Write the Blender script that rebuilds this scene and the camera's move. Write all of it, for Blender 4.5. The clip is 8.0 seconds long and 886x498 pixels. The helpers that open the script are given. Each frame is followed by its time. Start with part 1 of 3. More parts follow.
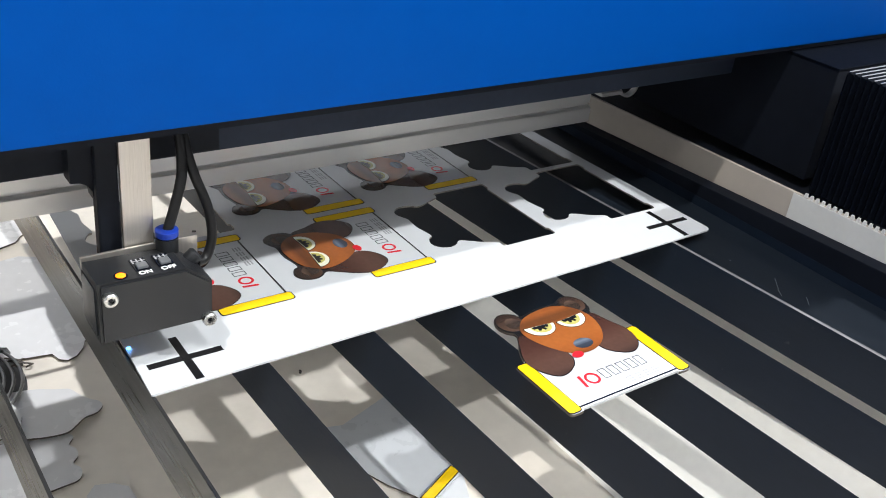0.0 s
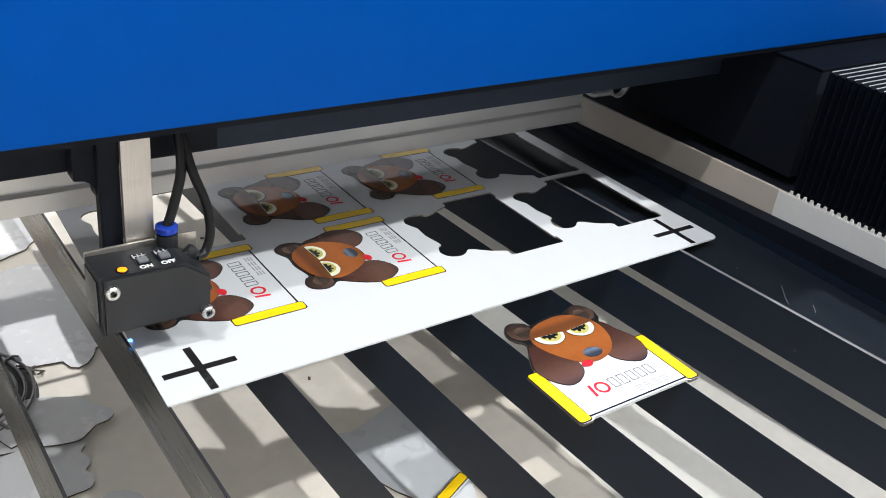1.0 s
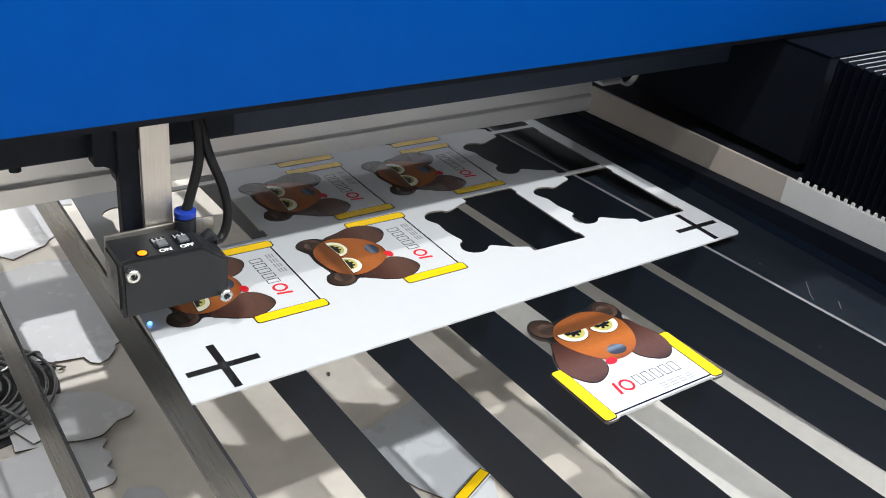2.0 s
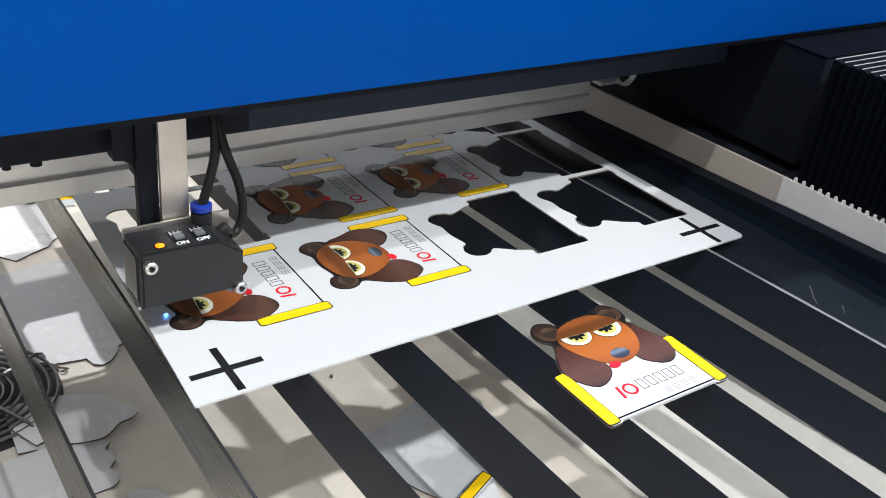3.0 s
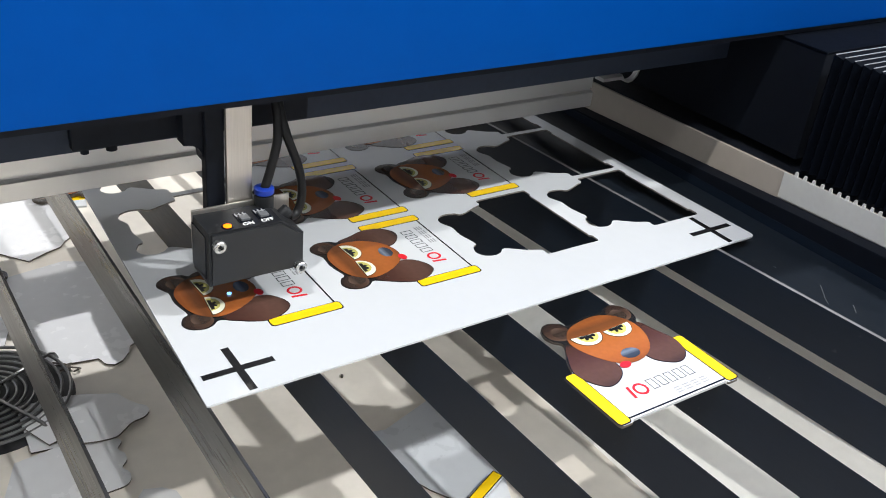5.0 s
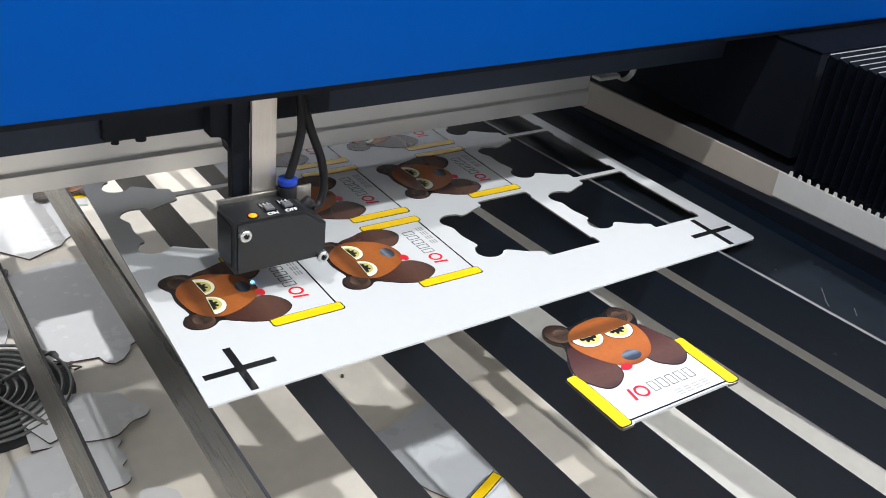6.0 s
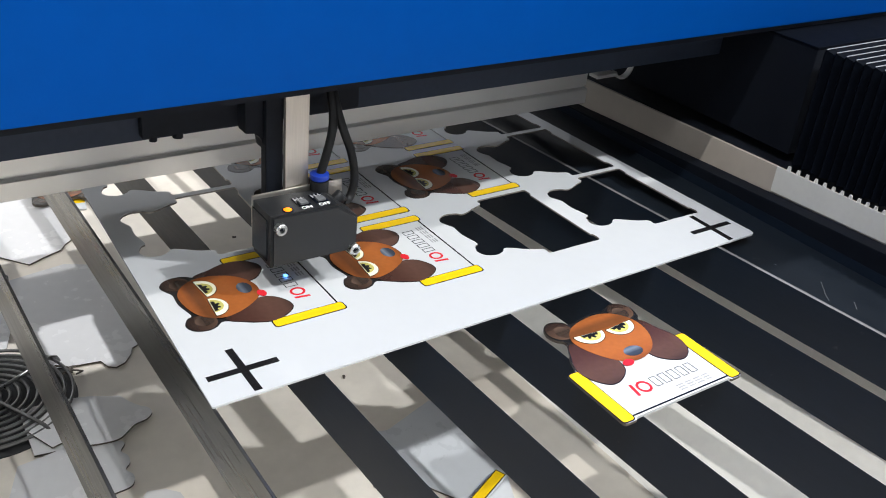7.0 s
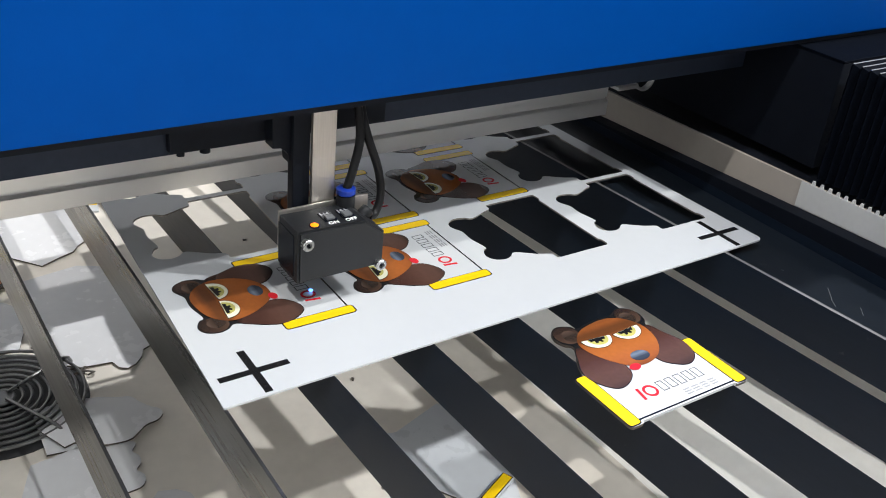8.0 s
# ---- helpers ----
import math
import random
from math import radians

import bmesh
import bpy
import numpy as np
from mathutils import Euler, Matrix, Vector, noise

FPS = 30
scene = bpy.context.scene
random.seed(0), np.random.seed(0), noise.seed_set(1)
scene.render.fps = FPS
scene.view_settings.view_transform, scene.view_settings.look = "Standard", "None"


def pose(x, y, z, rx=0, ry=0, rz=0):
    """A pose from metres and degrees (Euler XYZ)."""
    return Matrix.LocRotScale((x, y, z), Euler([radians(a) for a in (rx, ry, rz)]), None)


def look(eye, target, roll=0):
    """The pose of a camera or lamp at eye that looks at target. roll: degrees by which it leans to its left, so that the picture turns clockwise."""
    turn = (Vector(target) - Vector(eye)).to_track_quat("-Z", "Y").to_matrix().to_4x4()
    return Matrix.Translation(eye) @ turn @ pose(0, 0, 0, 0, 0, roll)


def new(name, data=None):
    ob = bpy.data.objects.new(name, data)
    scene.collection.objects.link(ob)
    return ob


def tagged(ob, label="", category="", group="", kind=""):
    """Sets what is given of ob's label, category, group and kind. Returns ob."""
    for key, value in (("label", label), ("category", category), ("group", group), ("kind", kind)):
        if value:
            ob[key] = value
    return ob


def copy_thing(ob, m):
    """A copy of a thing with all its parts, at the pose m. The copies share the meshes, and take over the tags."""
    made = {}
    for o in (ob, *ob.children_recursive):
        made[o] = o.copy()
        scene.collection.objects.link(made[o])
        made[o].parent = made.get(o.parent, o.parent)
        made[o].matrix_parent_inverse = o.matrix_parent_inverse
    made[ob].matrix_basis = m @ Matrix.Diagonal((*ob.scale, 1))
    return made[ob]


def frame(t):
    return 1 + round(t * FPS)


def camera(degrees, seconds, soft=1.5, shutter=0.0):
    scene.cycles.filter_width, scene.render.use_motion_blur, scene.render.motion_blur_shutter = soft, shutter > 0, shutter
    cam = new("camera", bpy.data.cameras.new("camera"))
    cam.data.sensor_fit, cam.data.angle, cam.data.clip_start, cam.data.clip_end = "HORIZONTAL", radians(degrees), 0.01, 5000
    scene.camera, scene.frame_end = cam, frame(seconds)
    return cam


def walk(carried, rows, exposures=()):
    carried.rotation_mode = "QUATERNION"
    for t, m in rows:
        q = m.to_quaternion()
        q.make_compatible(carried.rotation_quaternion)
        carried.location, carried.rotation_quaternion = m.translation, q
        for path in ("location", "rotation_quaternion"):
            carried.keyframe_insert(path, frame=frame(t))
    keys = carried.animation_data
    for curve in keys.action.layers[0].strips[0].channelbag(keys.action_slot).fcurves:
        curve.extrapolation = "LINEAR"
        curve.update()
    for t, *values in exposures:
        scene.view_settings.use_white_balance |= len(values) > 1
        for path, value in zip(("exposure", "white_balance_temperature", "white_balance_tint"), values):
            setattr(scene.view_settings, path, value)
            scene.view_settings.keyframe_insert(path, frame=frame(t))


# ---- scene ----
from mathutils.geometry import tessellate_polygon

cam = camera(50.3, 8.0, soft=1.0)
# seconds, eye x y z, yaw, pitch, roll
PATH = [
    (0.0, -0.2227, -0.4102, 0.2991, -38.58, -28.94, 7.36),
    (0.5, -0.2255, -0.4099, 0.3015, -38.53, -28.94, 7.31),
    (1.0, -0.2285, -0.4089, 0.3054, -38.41, -28.86, 7.16),
    (1.5, -0.2320, -0.4050, 0.3053, -37.86, -29.03, 6.85),
    (1.7, -0.2313, -0.4040, 0.3052, -37.62, -29.21, 6.69),
    (2.8, -0.2306, -0.4012, 0.3059, -37.52, -29.52, 6.66),
    (3.0, -0.2311, -0.4014, 0.3062, -37.41, -29.35, 6.73),
    (3.5, -0.2309, -0.4035, 0.3060, -37.20, -29.32, 6.40),
    (4.0, -0.2306, -0.4038, 0.3064, -37.17, -29.36, 6.58),
    (4.5, -0.2315, -0.4032, 0.3061, -36.85, -29.33, 6.44),
    (4.7, -0.2319, -0.4027, 0.3065, -36.75, -29.44, 6.34),
    (5.8, -0.2327, -0.4008, 0.3077, -36.80, -29.35, 6.52),
    (6.0, -0.2334, -0.4009, 0.3080, -36.81, -29.47, 6.68),
    (6.5, -0.2347, -0.4021, 0.3070, -37.05, -29.72, 6.13),
    (7.0, -0.2358, -0.4016, 0.3071, -36.95, -29.37, 6.01),
    (7.5, -0.2375, -0.4034, 0.3090, -36.68, -29.33, 6.11),
    (8.0, -0.2391, -0.4052, 0.3106, -36.35, -29.24, 6.02),
]
walk(cam, [(t, pose(x, y, z, 90 + pitch, 0, yaw) @ pose(0, 0, 0, 0, 0, roll)) for t, x, y, z, yaw, pitch, roll in PATH],
     exposures=[(0.0, 0.32), (0.5, 0.25), (1.5, 0.13), (4.5, 0.05), (6.0, 0.08), (8.0, -0.08)])

# ---- light: hall spots set by the shadows they cast, and an added soft fill ----
world = bpy.data.worlds.new("hall_air")
world.use_nodes = True
world.node_tree.nodes["Background"].inputs[0].default_value = (0.80, 0.88, 1.0, 1)
world.node_tree.nodes["Background"].inputs[1].default_value = 0.35
scene.world = world


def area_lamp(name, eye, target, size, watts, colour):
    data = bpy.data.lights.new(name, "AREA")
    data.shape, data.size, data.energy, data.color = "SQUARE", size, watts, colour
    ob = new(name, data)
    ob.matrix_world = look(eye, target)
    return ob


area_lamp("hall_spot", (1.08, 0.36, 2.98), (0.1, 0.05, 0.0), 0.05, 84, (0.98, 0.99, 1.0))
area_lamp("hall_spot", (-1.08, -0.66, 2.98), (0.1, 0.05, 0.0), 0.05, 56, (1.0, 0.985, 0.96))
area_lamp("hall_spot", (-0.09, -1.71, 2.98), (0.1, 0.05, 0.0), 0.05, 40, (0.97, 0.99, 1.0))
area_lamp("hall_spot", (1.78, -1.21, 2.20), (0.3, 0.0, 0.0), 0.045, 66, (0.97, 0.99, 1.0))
# Unseen broad fill, added to lift the ambient light and the cover's face.
area_lamp("soft_fill", (2.0, -1.3, 2.80), (0.1, 0.05, 0.0), 2.0, 56, (0.96, 0.98, 1.0))


# ---- materials ----
def material(name, base, rough=0.5, metal=0.0, scale=40.0, vary=0.12, bump=0.0, bump_scale=None, stretch=(1, 1, 1),
             glow=0.0, coat=0.0, spec=0.5, island=0.0, stain=0.0, stain_colour=(0.2, 0.16, 0.1), stain_scale=6.0, stain_from=0.5):
    """Procedural surface: two scales of tone, a roughness that follows them, fine relief and optional stains."""
    m = bpy.data.materials.new(name)
    m.use_nodes = True
    n, l = m.node_tree.nodes, m.node_tree.links
    b = n["Principled BSDF"]
    geo = n.new("ShaderNodeNewGeometry")
    coord = n.new("ShaderNodeTexCoord")
    mapping = n.new("ShaderNodeMapping")
    mapping.inputs["Scale"].default_value = stretch
    l.new(coord.outputs["Object"], mapping.inputs["Vector"])
    fine = n.new("ShaderNodeTexNoise")
    fine.inputs["Scale"].default_value, fine.inputs["Detail"].default_value = scale * 8, 4
    l.new(mapping.outputs[0], fine.inputs["Vector"])
    wide = n.new("ShaderNodeTexNoise")
    wide.inputs["Scale"].default_value, wide.inputs["Detail"].default_value = scale, 3
    l.new(mapping.outputs[0], wide.inputs["Vector"])
    add = n.new("ShaderNodeMath")
    add.operation = "ADD"
    l.new(fine.outputs[0], add.inputs[0])
    l.new(wide.outputs[0], add.inputs[1])
    tone = n.new("ShaderNodeMapRange")
    tone.inputs["From Min"].default_value, tone.inputs["From Max"].default_value = 0.6, 1.4
    tone.inputs["To Min"].default_value, tone.inputs["To Max"].default_value = 1 - vary, 1 + vary
    l.new(add.outputs[0], tone.inputs["Value"])
    mix = n.new("ShaderNodeVectorMath")
    mix.operation = "SCALE"
    mix.inputs[0].default_value = base
    l.new(tone.outputs[0], mix.inputs["Scale"])
    colour = mix.outputs[0]
    if island:
        ran = n.new("ShaderNodeObjectInfo")
        rmap = n.new("ShaderNodeMapRange")
        rmap.inputs["To Min"].default_value, rmap.inputs["To Max"].default_value = 1 - island, 1 + island
        l.new(ran.outputs["Random"], rmap.inputs["Value"])
        again = n.new("ShaderNodeVectorMath")
        again.operation = "SCALE"
        l.new(colour, again.inputs[0])
        l.new(rmap.outputs[0], again.inputs["Scale"])
        colour = again.outputs[0]
    if stain:
        spots = n.new("ShaderNodeTexNoise")
        spots.inputs["Scale"].default_value, spots.inputs["Detail"].default_value = stain_scale, 6
        spots.inputs["Roughness"].default_value = 0.62
        l.new(coord.outputs["Object"], spots.inputs["Vector"])
        ramp = n.new("ShaderNodeMapRange")
        ramp.inputs["From Min"].default_value, ramp.inputs["From Max"].default_value = stain_from, stain_from + 0.22
        ramp.inputs["To Max"].default_value = stain
        l.new(spots.outputs[0], ramp.inputs["Value"])
        over = n.new("ShaderNodeMix")
        over.data_type = "RGBA"
        l.new(ramp.outputs[0], over.inputs[0])
        l.new(colour, over.inputs[6])
        over.inputs[7].default_value = (*stain_colour, 1)
        colour = over.outputs[2]
    l.new(colour, b.inputs["Base Color"])
    rr = n.new("ShaderNodeMapRange")
    rr.inputs["From Min"].default_value, rr.inputs["From Max"].default_value = 0.6, 1.4
    rr.inputs["To Min"].default_value, rr.inputs["To Max"].default_value = max(0.02, rough - 0.07), min(1, rough + 0.07)
    l.new(add.outputs[0], rr.inputs["Value"])
    l.new(rr.outputs[0], b.inputs["Roughness"])
    b.inputs["Metallic"].default_value = metal
    b.inputs["Specular IOR Level"].default_value = spec
    b.inputs["Coat Weight"].default_value = coat
    b.inputs["Coat Roughness"].default_value = 0.06
    if bump:
        rel = n.new("ShaderNodeTexNoise")
        rel.inputs["Scale"].default_value, rel.inputs["Detail"].default_value = bump_scale or scale * 12, 3
        l.new(mapping.outputs[0], rel.inputs["Vector"])
        bn = n.new("ShaderNodeBump")
        bn.inputs["Strength"].default_value, bn.inputs["Distance"].default_value = bump, 0.0005
        l.new(rel.outputs[0], bn.inputs["Height"])
        l.new(bn.outputs[0], b.inputs["Normal"])
    if glow:
        b.inputs["Emission Color"].default_value = (*base, 1)
        b.inputs["Emission Strength"].default_value = glow
    return m


def graded(name, stops, rough=0.09, axis=1, vary=0.10, scale=40):
    """An ink printed as a gradient across the card: (millimetres along the axis, colour) stops."""
    m = material(name, stops[0][1], rough, vary=vary, scale=scale)
    n, l = m.node_tree.nodes, m.node_tree.links
    coord = n.new("ShaderNodeTexCoord")
    split = n.new("ShaderNodeSeparateXYZ")
    l.new(coord.outputs["Object"], split.inputs[0])
    low, high = stops[0][0] * .001, stops[-1][0] * .001
    along = n.new("ShaderNodeMapRange")
    along.inputs["From Min"].default_value, along.inputs["From Max"].default_value = low, high
    l.new(split.outputs[axis], along.inputs["Value"])
    ramp = n.new("ShaderNodeValToRGB")
    marks = ramp.color_ramp.elements
    while len(marks) < len(stops):
        marks.new(0.5)
    for mark, (at, colour) in zip(marks, stops):
        mark.position, mark.color = (at * .001 - low) / (high - low), (*colour, 1)
    l.new(along.outputs[0], ramp.inputs[0])
    scaled = next(k for k in n if k.type == "VECT_MATH")
    l.new(ramp.outputs[0], scaled.inputs[0])
    return m


M = dict(
    blue=material("blue_enamel", (0.0003, 0.070, 0.345), 0.45, vary=0.05, scale=7, bump=0.12, bump_scale=900, spec=0.03),
    black=material("black_paint", (0.0085, 0.0105, 0.0155), 0.5, vary=0.25, scale=25, bump=0.1, spec=0.12),
    flange=material("dark_navy_paint", (0.026, 0.034, 0.052), 0.5, vary=0.15, scale=25, bump=0.1, spec=0.15),
    gloss=material("gloss_black", (0.007, 0.009, 0.014), 0.2, vary=0.25, scale=10, spec=0.2),
    cloth=material("bellows_cloth", (0.0024, 0.0036, 0.0066), 0.7, vary=0.2, scale=40, spec=0.03),
    # pale grey for the highlights painted along the black pleat tops
    glint=material("fold_highlight", (0.45, 0.45, 0.47), 0.25, vary=0.2, scale=60),
    fan=material("fan_grey", (0.030, 0.031, 0.033), 0.5, vary=0.3, scale=40),
    plastic=material("black_plastic", (0.009, 0.010, 0.012), 0.42, vary=0.2, scale=60, bump=0.25, bump_scale=2500),
    rubber=material("black_rubber", (0.006, 0.006, 0.0065), 0.42, vary=0.2, scale=80, spec=0.3),
    alu=material("milled_aluminium", (0.72, 0.71, 0.695), 0.38, metal=0.55, vary=0.02, scale=5, stretch=(0.05, 2, 2)),
    blade=material("blackened_blade_steel", (0.0076, 0.0128, 0.0225), 0.34, spec=0.13, vary=0.10, scale=14, stain=0.6, stain_colour=(0.11, 0.115, 0.12), stain_scale=110, stain_from=0.68, stretch=(4, 0.6, 4), bump=0.08, bump_scale=260),
    scuffed=material("scuffed_black_plate", (0.0080, 0.0112, 0.0160), 0.38, spec=0.12, vary=0.2, scale=14, stain=0.5, stain_colour=(0.10, 0.105, 0.11), stain_scale=90, stain_from=0.66, stretch=(3, 0.5, 3), bump=0.1, bump_scale=260),
    bare=material("bare_blade_steel", (0.10, 0.10, 0.10), 0.28, metal=0.8, vary=0.07, scale=9, stretch=(4, 0.25, 4), bump=0.05, bump_scale=260),
    worn=material("worn_blade_edge", (0.16, 0.16, 0.16), 0.4, metal=0.3, vary=0.3, scale=20, stretch=(4, 0.4, 4)),
    steel=material("brushed_steel", (0.66, 0.62, 0.57), 0.40, metal=0.9, vary=0.08, scale=20, stretch=(8, 8, 0.3), bump=0.15),
    chrome=material("bright_steel", (0.58, 0.58, 0.57), 0.26, metal=1.0, vary=0.05),
    acrylic=material("white_acrylic", (0.535, 0.55, 0.565), 0.09, vary=0.015, scale=15, spec=0.5),
    cream=material("cream_enamel", (0.86, 0.855, 0.82), 0.5, vary=0.05, scale=15, bump=0.1, stain=0.10, stain_scale=14),
    strip=material("beige_enamel", (0.43, 0.385, 0.335), 0.5, vary=0.05, scale=15, bump=0.1, stain=0.12, stain_scale=14),
    skirt=material("white_flexible_plastic", (0.63, 0.63, 0.605), 0.45, vary=0.04, scale=30, stain=0.08, stain_scale=20),
    tray=material("tray_sheet_metal", (0.78, 0.725, 0.645), 0.50, vary=0.07, scale=9, stain=0.22, stain_colour=(0.36, 0.30, 0.23), stain_scale=11),
    scrap=material("scrap_acrylic", (0.69, 0.69, 0.70), 0.25, vary=0.04, scale=12, island=0.08),
    cut=material("cut_acrylic_edge", (0.17, 0.155, 0.14), 0.3, vary=0.2, scale=60),
    scrap_blue=material("film_covered_acrylic", (0.58, 0.60, 0.625), 0.3, vary=0.04, scale=12),
    burnt=material("burnt_edge", (0.075, 0.060, 0.048), 0.5, vary=0.3, scale=60),
    ink=material("black_ink", (0.012, 0.012, 0.013), 0.09, vary=0.2, scale=60),
    yellow=material("yellow_ink", (0.82, 0.53, 0.009), 0.09, vary=0.03, scale=60),
    brown=graded("brown_ink", [(36, (0.15, 0.045, 0.014)), (41, (0.27, 0.078, 0.020)), (52, (0.32, 0.098, 0.024)), (66, (0.27, 0.080, 0.021)), (69.5, (0.13, 0.044, 0.016)), (74, (0.12, 0.042, 0.016)), (79, (0.24, 0.072, 0.020)), (82, (0.20, 0.060, 0.018))]),
    dark=graded("dark_brown_ink", [(25, (0.040, 0.024, 0.021)), (31, (0.080, 0.042, 0.032)), (40, (0.088, 0.044, 0.033)), (52, (0.060, 0.026, 0.020)), (66, (0.040, 0.018, 0.014))]),
    umber=graded("umber_ink", [(70, (0.078, 0.046, 0.033)), (77, (0.056, 0.033, 0.024)), (84, (0.033, 0.020, 0.016)), (88, (0.026, 0.017, 0.014))]),
    lobe=graded("dark_lobe_ink", [(71, (0.040, 0.026, 0.020)), (78, (0.035, 0.024, 0.019)), (82, (0.085, 0.055, 0.042))]),
    pale=material("pale_ink", (0.76, 0.75, 0.58), 0.09, vary=0.05),
    olive=material("olive_ink", (0.44, 0.41, 0.12), 0.09, vary=0.1),
    slate=graded("slate_ink", [(39, (0.028, 0.032, 0.040)), (43, (0.035, 0.045, 0.065)), (46, (0.13, 0.16, 0.21)), (48.5, (0.05, 0.065, 0.09))]),
    red=material("red_ink", (0.58, 0.02, 0.03), 0.09, vary=0.05),
    grey=material("grey_ink", (0.30, 0.30, 0.31), 0.25, vary=0.1),
    collar=material("blue_plastic", (0.008, 0.035, 0.30), 0.3, vary=0.05),
    lamp=material("amber_lamp", (1.0, 0.20, 0.005), 0.25, glow=1.6),
    spot=material("beam_spot", (0.10, 0.35, 1.0), 0.3, glow=5.0),
    housing=material("dull_black_housing", (0.0062, 0.0080, 0.0125), 0.55, vary=0.2, scale=12, spec=0.06),
    mark=material("dark_grey_ink", (0.06, 0.06, 0.065), 0.25, vary=0.1),
    slider=material("grey_plastic", (0.11, 0.115, 0.12), 0.45, vary=0.1),
    wire=material("dull_steel_wire", (0.20, 0.20, 0.20), 0.32, metal=0.85, vary=0.2),
    white=material("white_ink", (0.8, 0.8, 0.8), 0.4, vary=0.03),
    hall=material("hall_plaster", (0.80, 0.81, 0.83), 0.8, vary=0.06, scale=2, bump=0.1),
    floor=material("hall_carpet", (0.28, 0.28, 0.29), 0.9, vary=0.15, scale=6, bump=0.3),
)


# ---- building blocks ----
def finish(name, bm, mat, parent=None, label="", smooth=False):
    me = bpy.data.meshes.new(name)
    bmesh.ops.recalc_face_normals(bm, faces=bm.faces)
    bm.to_mesh(me)
    bm.free()
    me.materials.append(mat)
    if smooth:
        for p in me.polygons:
            p.use_smooth = True
        me.set_sharp_from_angle(angle=radians(38))
    ob = new(name, me)
    if parent is not None:
        ob.parent = parent
    if label:
        ob["label"] = label
    return ob


def part(name, bm, mat, parent, label="", smooth=False):
    return finish(name, bm, mat, parent, label, smooth)


def thing(name, m, label, category, group="", kind=""):
    ob = new(name)
    ob.matrix_basis = m
    return tagged(ob, label, category, group, kind)


def box(x0, x1, y0, y1, z0, z1, bevel=0.0, bm=None):
    own = bmesh.new()
    bmesh.ops.create_cube(own, size=1)
    for v in own.verts:
        v.co = Vector((x0 + (v.co.x + .5) * (x1 - x0), y0 + (v.co.y + .5) * (y1 - y0), z0 + (v.co.z + .5) * (z1 - z0)))
    if bevel:
        bmesh.ops.bevel(own, geom=own.edges[:], offset=bevel, segments=2, affect="EDGES", profile=0.6)
    return join(bm, own) if bm else own


def join(bm, own):
    me = bpy.data.meshes.new("join")
    own.to_mesh(me)
    own.free()
    bm.from_mesh(me)
    bpy.data.meshes.remove(me)
    return bm


def extrude(points, depth, bevel=0.0):
    """A prism over a closed outline of (x, y), from z 0 up to depth."""
    bm = bmesh.new()
    face = bm.faces.new([bm.verts.new((x, y, 0)) for x, y in points])
    if depth:
        made = bmesh.ops.extrude_face_region(bm, geom=[face])
        top = [g for g in made["geom"] if isinstance(g, bmesh.types.BMVert)]
        bmesh.ops.translate(bm, verts=top, vec=(0, 0, depth))
    bmesh.ops.recalc_face_normals(bm, faces=bm.faces)
    if bevel:
        edges = [e for e in bm.edges if abs(e.verts[0].co.z - e.verts[1].co.z) < 1e-7]
        bmesh.ops.bevel(bm, geom=edges, offset=bevel, segments=2, affect="EDGES")
    return bm


def turned(profile, steps=24, axis="Z"):
    """A solid of revolution from (radius, height) pairs."""
    bm = bmesh.new()
    rings = [[bm.verts.new((r * math.cos(2 * math.pi * k / steps), r * math.sin(2 * math.pi * k / steps), z)) for k in range(steps)]
             for r, z in profile]
    for a, b in zip(rings, rings[1:]):
        for k in range(steps):
            bm.faces.new((a[k], a[(k + 1) % steps], b[(k + 1) % steps], b[k]))
    bm.faces.new(rings[0])
    bm.faces.new(rings[-1][::-1])
    if axis == "Y":
        bmesh.ops.rotate(bm, verts=bm.verts, cent=(0, 0, 0), matrix=Matrix.Rotation(radians(90), 3, "X"))
    return bm


def tube(points, radius, steps=12, smooth=6):
    """A round tube along a smooth line through the points."""
    pts = curve(points, smooth, closed=False)
    bm = bmesh.new()
    rings = []
    for i, p in enumerate(pts):
        way = (pts[min(i + 1, len(pts) - 1)] - pts[max(i - 1, 0)]).normalized()
        side = way.cross(Vector((0.3, 1, 0.1))).normalized()
        up = way.cross(side)
        rings.append([bm.verts.new(p + radius * (math.cos(a) * side + math.sin(a) * up)) for a in (2 * math.pi * k / steps for k in range(steps))])
    for a, b in zip(rings, rings[1:]):
        for k in range(steps):
            bm.faces.new((a[k], a[(k + 1) % steps], b[(k + 1) % steps], b[k]))
    bm.faces.new(rings[0])
    bm.faces.new(rings[-1][::-1])
    return bm


def curve(points, steps=6, closed=True):
    """Catmull-Rom through the points."""
    pts = [Vector(p) for p in points]
    n = len(pts)
    out = []
    for i in range(n if closed else n - 1):
        if closed:
            a, b, c, d = pts[i - 1], pts[i], pts[(i + 1) % n], pts[(i + 2) % n]
        else:
            a, b, c, d = pts[max(i - 1, 0)], pts[i], pts[i + 1], pts[min(i + 2, n - 1)]
        for k in range(steps):
            t = k / steps
            out.append(0.5 * (2 * b + (c - a) * t + (2 * a - 5 * b + 4 * c - d) * t * t + (3 * b - a - 3 * c + d) * t ** 3))
    if not closed:
        out.append(pts[-1])
    return out


